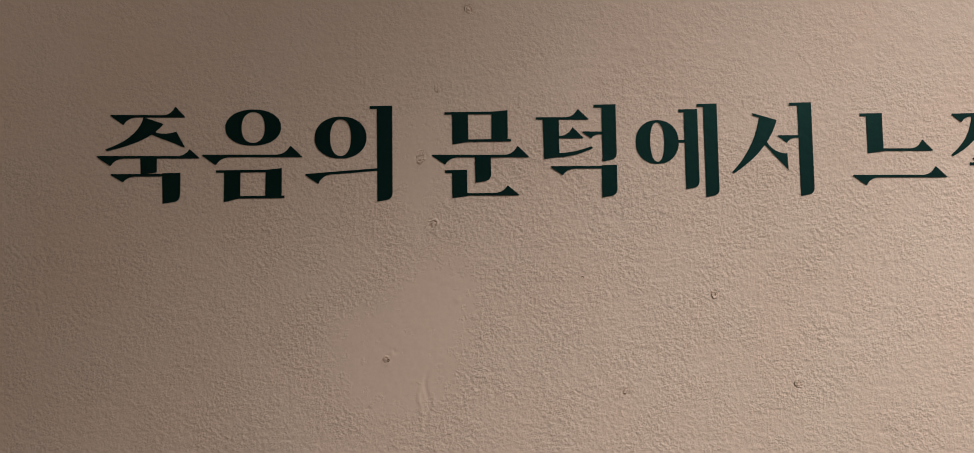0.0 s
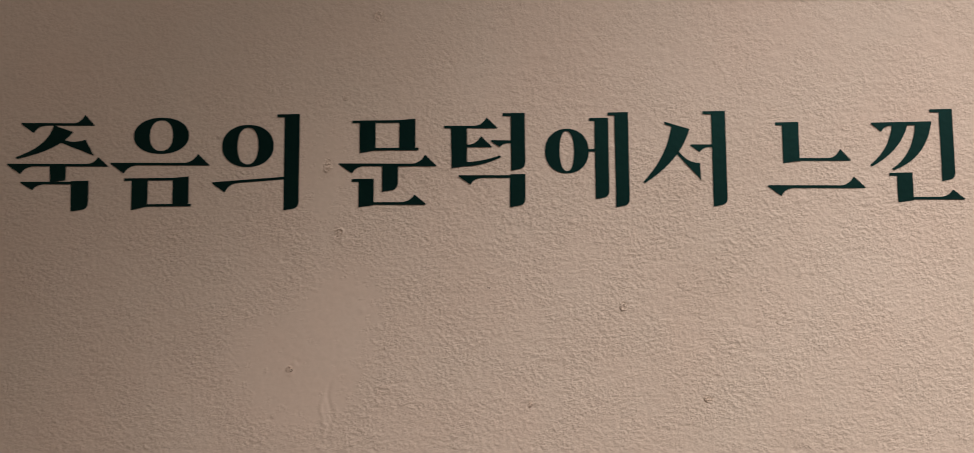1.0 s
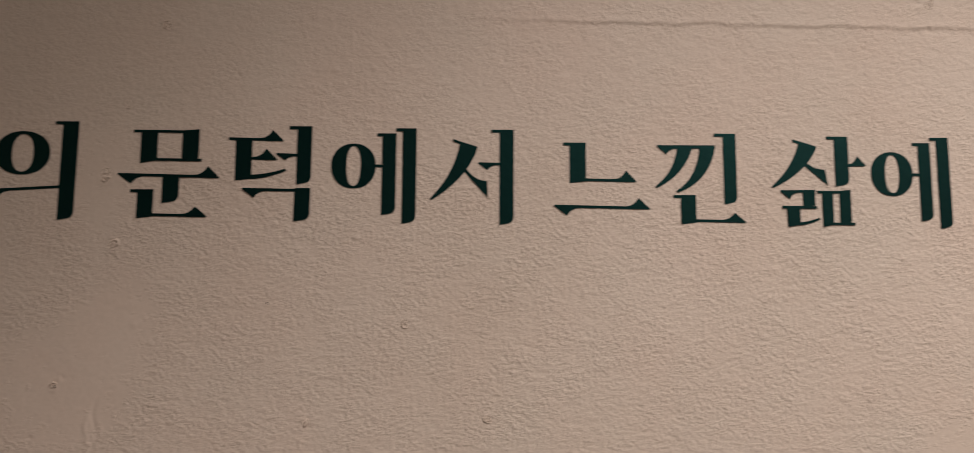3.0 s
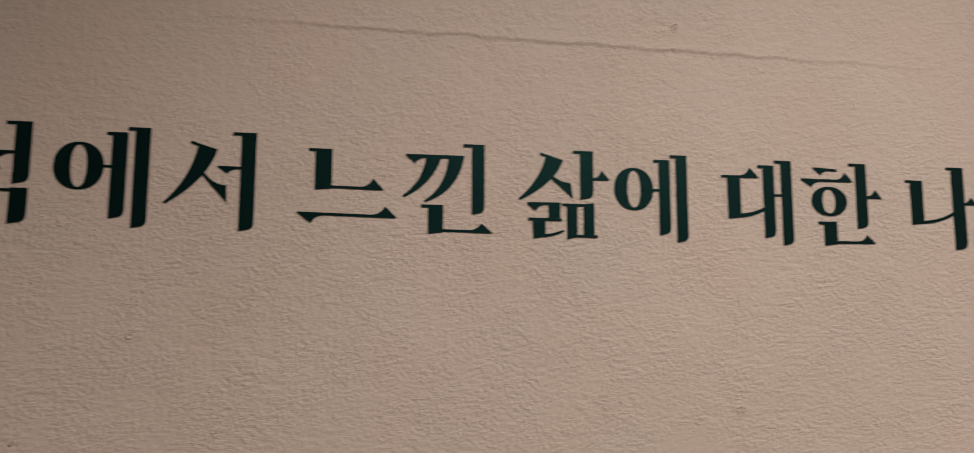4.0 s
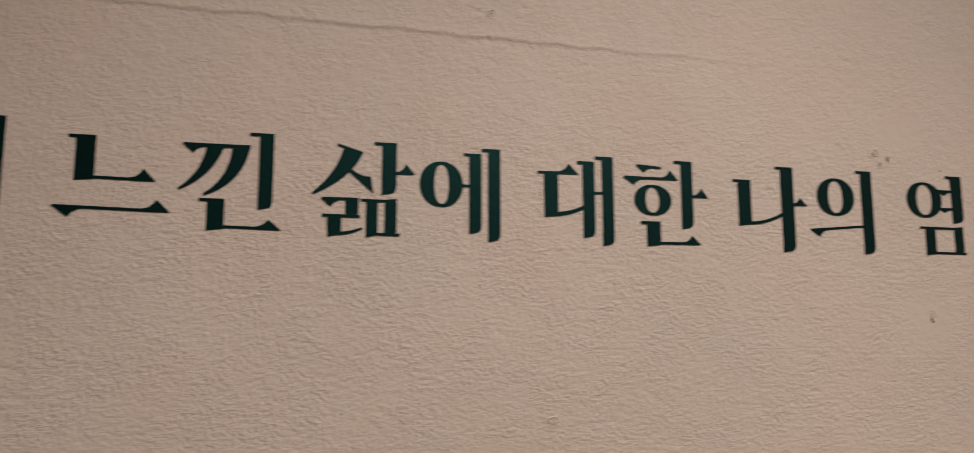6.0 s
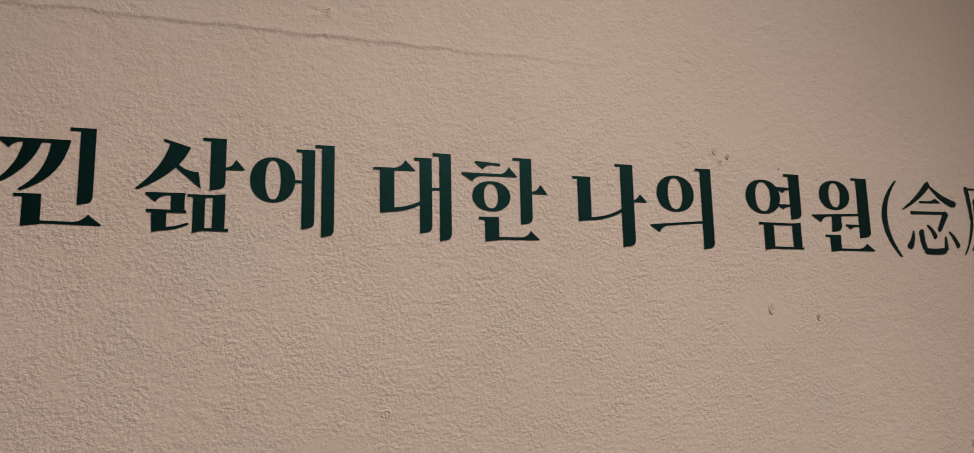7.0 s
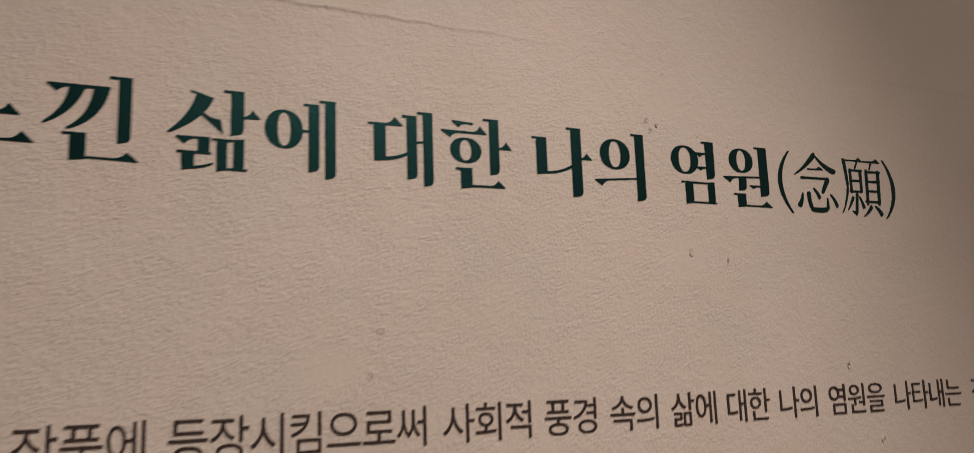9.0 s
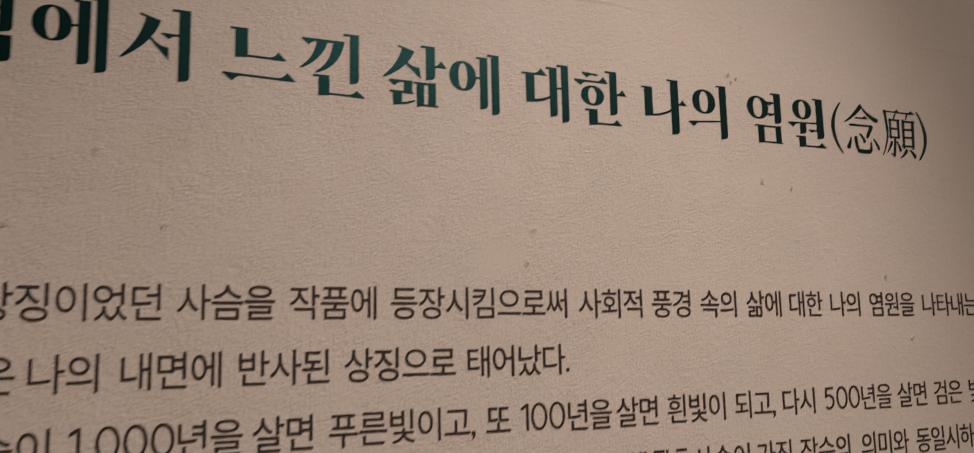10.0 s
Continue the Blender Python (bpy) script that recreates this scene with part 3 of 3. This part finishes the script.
STEPS = {"1": 10.2, "5": 17.4, "0": 18.2, ",": 7.0, ".": 7.0}


def numeral(sign):
    """A numeral of the wall text as a thin cut sheet with its left edge at zero, standing on z = 0, in millimetres."""
    bm = bmesh.new()
    pen = 2.15  # width of a stroke

    def sheet_of(outer, inner=None):
        n = len(outer)
        ends = [[[bm.verts.new((px, y, pz)) for px, pz in loop] for loop in ((outer, inner) if inner else (outer,))] for y in (-0.56, 0.56)]
        for loop in range(len(ends[0])):
            for k in range(n):
                j = (k + 1) % n
                bm.faces.new((ends[0][loop][k], ends[0][loop][j], ends[1][loop][j], ends[1][loop][k]))
        if inner:
            for k in range(n):
                j = (k + 1) % n
                bm.faces.new((ends[0][0][k], ends[0][0][j], ends[0][1][j], ends[0][1][k]))
        else:
            bm.faces.new(ends[0][0])

    if sign == "0":
        turn = [2 * math.pi * k / 40 for k in range(40)]
        oval = [[(8.2 + rx * math.copysign(abs(math.cos(a)) ** 0.92, math.cos(a)), DIGIT / 2 + rz * math.sin(a)) for a in turn]
                for rx, rz in ((7.9, DIGIT / 2 + 0.3), (7.9 - pen, DIGIT / 2 + 0.3 - 2.0))]
        sheet_of(*oval)
    elif sign == "1":
        sheet_of([(5.6, 0.0), (7.8, 0.0), (7.8, DIGIT), (5.9, DIGIT), (0.6, DIGIT - 3.4), (0.6, DIGIT - 5.9), (5.6, DIGIT - 2.9)])
    else:  # the five: head bar, short stem and an open bowl
        outer = [(6.6 + 7.5 * math.cos(a), 7.7 + 7.9 * math.sin(a)) for a in (1.95 - 0.2125 * k for k in range(21))]
        inner = [(6.5 + 5.3 * math.cos(a), 7.7 + 5.9 * math.sin(a)) for a in (2.25 - 0.2275 * k for k in range(21))]
        sheet_of([(13.2, DIGIT), (2.2, DIGIT), (1.2, 11.8)] + inner + outer[::-1] + [(4.3, DIGIT - 2.3), (13.2, DIGIT - 2.3)])
    bmesh.ops.recalc_face_normals(bm, faces=bm.faces)
    for v in bm.verts:
        v.co = (v.co.x / 1000, v.co.y / 1000, (v.co.z - BASE + 0.9) / 1000)
    mesh = bpy.data.meshes.new("letter")
    bm.to_mesh(mesh)
    bm.free()
    mesh.materials.append(BROWN)
    return mesh


def word(signs, x, top):
    """A word of the wall text whose ink begins x millimetres along the wall, its upper edge at top."""
    holder = new("text_word")
    holder.location = (x / 1000, 0, TITLE + top / 1000)
    tagged(holder, f"small dark brown vinyl word {signs} on the wall", "word", "words of the wall text")
    pen = 0.0 if signs[0].isdigit() else -size_of(signs[0])[0][0] * NARROW
    for sign in signs:
        if sign not in made and sign.isdigit():
            made[sign] = numeral(sign)
        elif sign not in made:
            size_of(sign)
            made[sign] = mesh = outline_of(sign)
            v = np.empty(3 * len(mesh.vertices))
            mesh.vertices.foreach_get("co", v)
            v = v.reshape(-1, 3)
            v = np.stack([v[:, 0] * NARROW, -v[:, 2] * 1.4, v[:, 1] * FACTOR - BASE], -1) / 1000
            mesh.vertices.foreach_set("co", v.ravel())
            mesh.materials.clear()
            mesh.materials.append(BROWN)
            mesh.update()
        ob = new("letter", made[sign])
        ob.parent = holder
        ob.location = (pen / 1000, 0, 0)
        pen += STEPS.get(sign, ADVANCE)


def smudge(x, top):
    """A letter of which only the head can be made out: a plain bar."""
    holder = new("text_word")
    holder.location = (x / 1000, 0, TITLE + top / 1000)
    tagged(holder, "small dark brown unreadable vinyl word on the wall", "word", "words of the wall text")
    for k, (at, wide, high) in enumerate(((3, 2.2, 26), (12, 2.2, 26), (17, 2.2, 26), (28, 12, 2.2), (42, 2.2, 24), (54, 12, 2.2))):
        bm = bmesh.new()
        bmesh.ops.create_cube(bm, size=1.0)
        for v in bm.verts:
            v.co = ((at + (v.co.x + 0.5) * wide) / 1000, v.co.y * 0.0011, (v.co.z - 0.5) * high / 1000)
        mesh = bpy.data.meshes.new("bar")
        bm.to_mesh(mesh)
        bm.free()
        mesh.materials.append(BROWN)
        new("bar", mesh).parent = holder


LINES = [-214.0, -264.2, -314.5, -365.0]
word("상징이었던", -75.5, LINES[0])
word("사슴을", 54.9, LINES[0])
word("작품에", 138.7, LINES[0])
word("등장시킴으로써", 222.2, LINES[0])
word("사회적", 403.3, LINES[0])
word("풍경", 485.4, LINES[0])
word("속의", 543.9, LINES[0])
word("삶에", 602.8, LINES[0])
word("대한", 661.0, LINES[0])
word("나의", 719.9, LINES[0])
word("염원을", 779.3, LINES[0])
word("나타내는", 865.0, LINES[0])
word("장", 977.6, LINES[0])
word("은", -71.0, LINES[1])
word("나의", -40.1, LINES[1])
word("내면에", 18.6, LINES[1])
word("반사된", 100.8, LINES[1])
word("상징으로", 182.8, LINES[1])
word("태어났다.", 290.5, LINES[1])
word("슴이", -70.0, LINES[2])
word("1,000", -13.6, LINES[2])
word("년을", 58.6, LINES[2])
word("살면", 111.8, LINES[2])
word("푸른빛이고,", 170.5, LINES[2])
word("또", 306.9, LINES[2])
word("100", 339.9, LINES[2])
word("년을", 388.0, LINES[2])
word("살면", 439.7, LINES[2])
word("흰빛이", 497.4, LINES[2])
word("되고,", 579.4, LINES[2])
word("다시", 642.3, LINES[2])
word("500", 700.0, LINES[2])
word("년을", 755.0, LINES[2])
word("살면", 811.2, LINES[2])
word("검은", 870.4, LINES[2])
word("빛이", 931.0, LINES[2])
word("사슴이", 524.2, LINES[3])
word("가진", 604.0, LINES[3])
word("장수의", 662.0, LINES[3])
word("의미와", 749.3, LINES[3])
word("동일시하게", 834.3, LINES[3])

smudge(451.0, LINES[3])
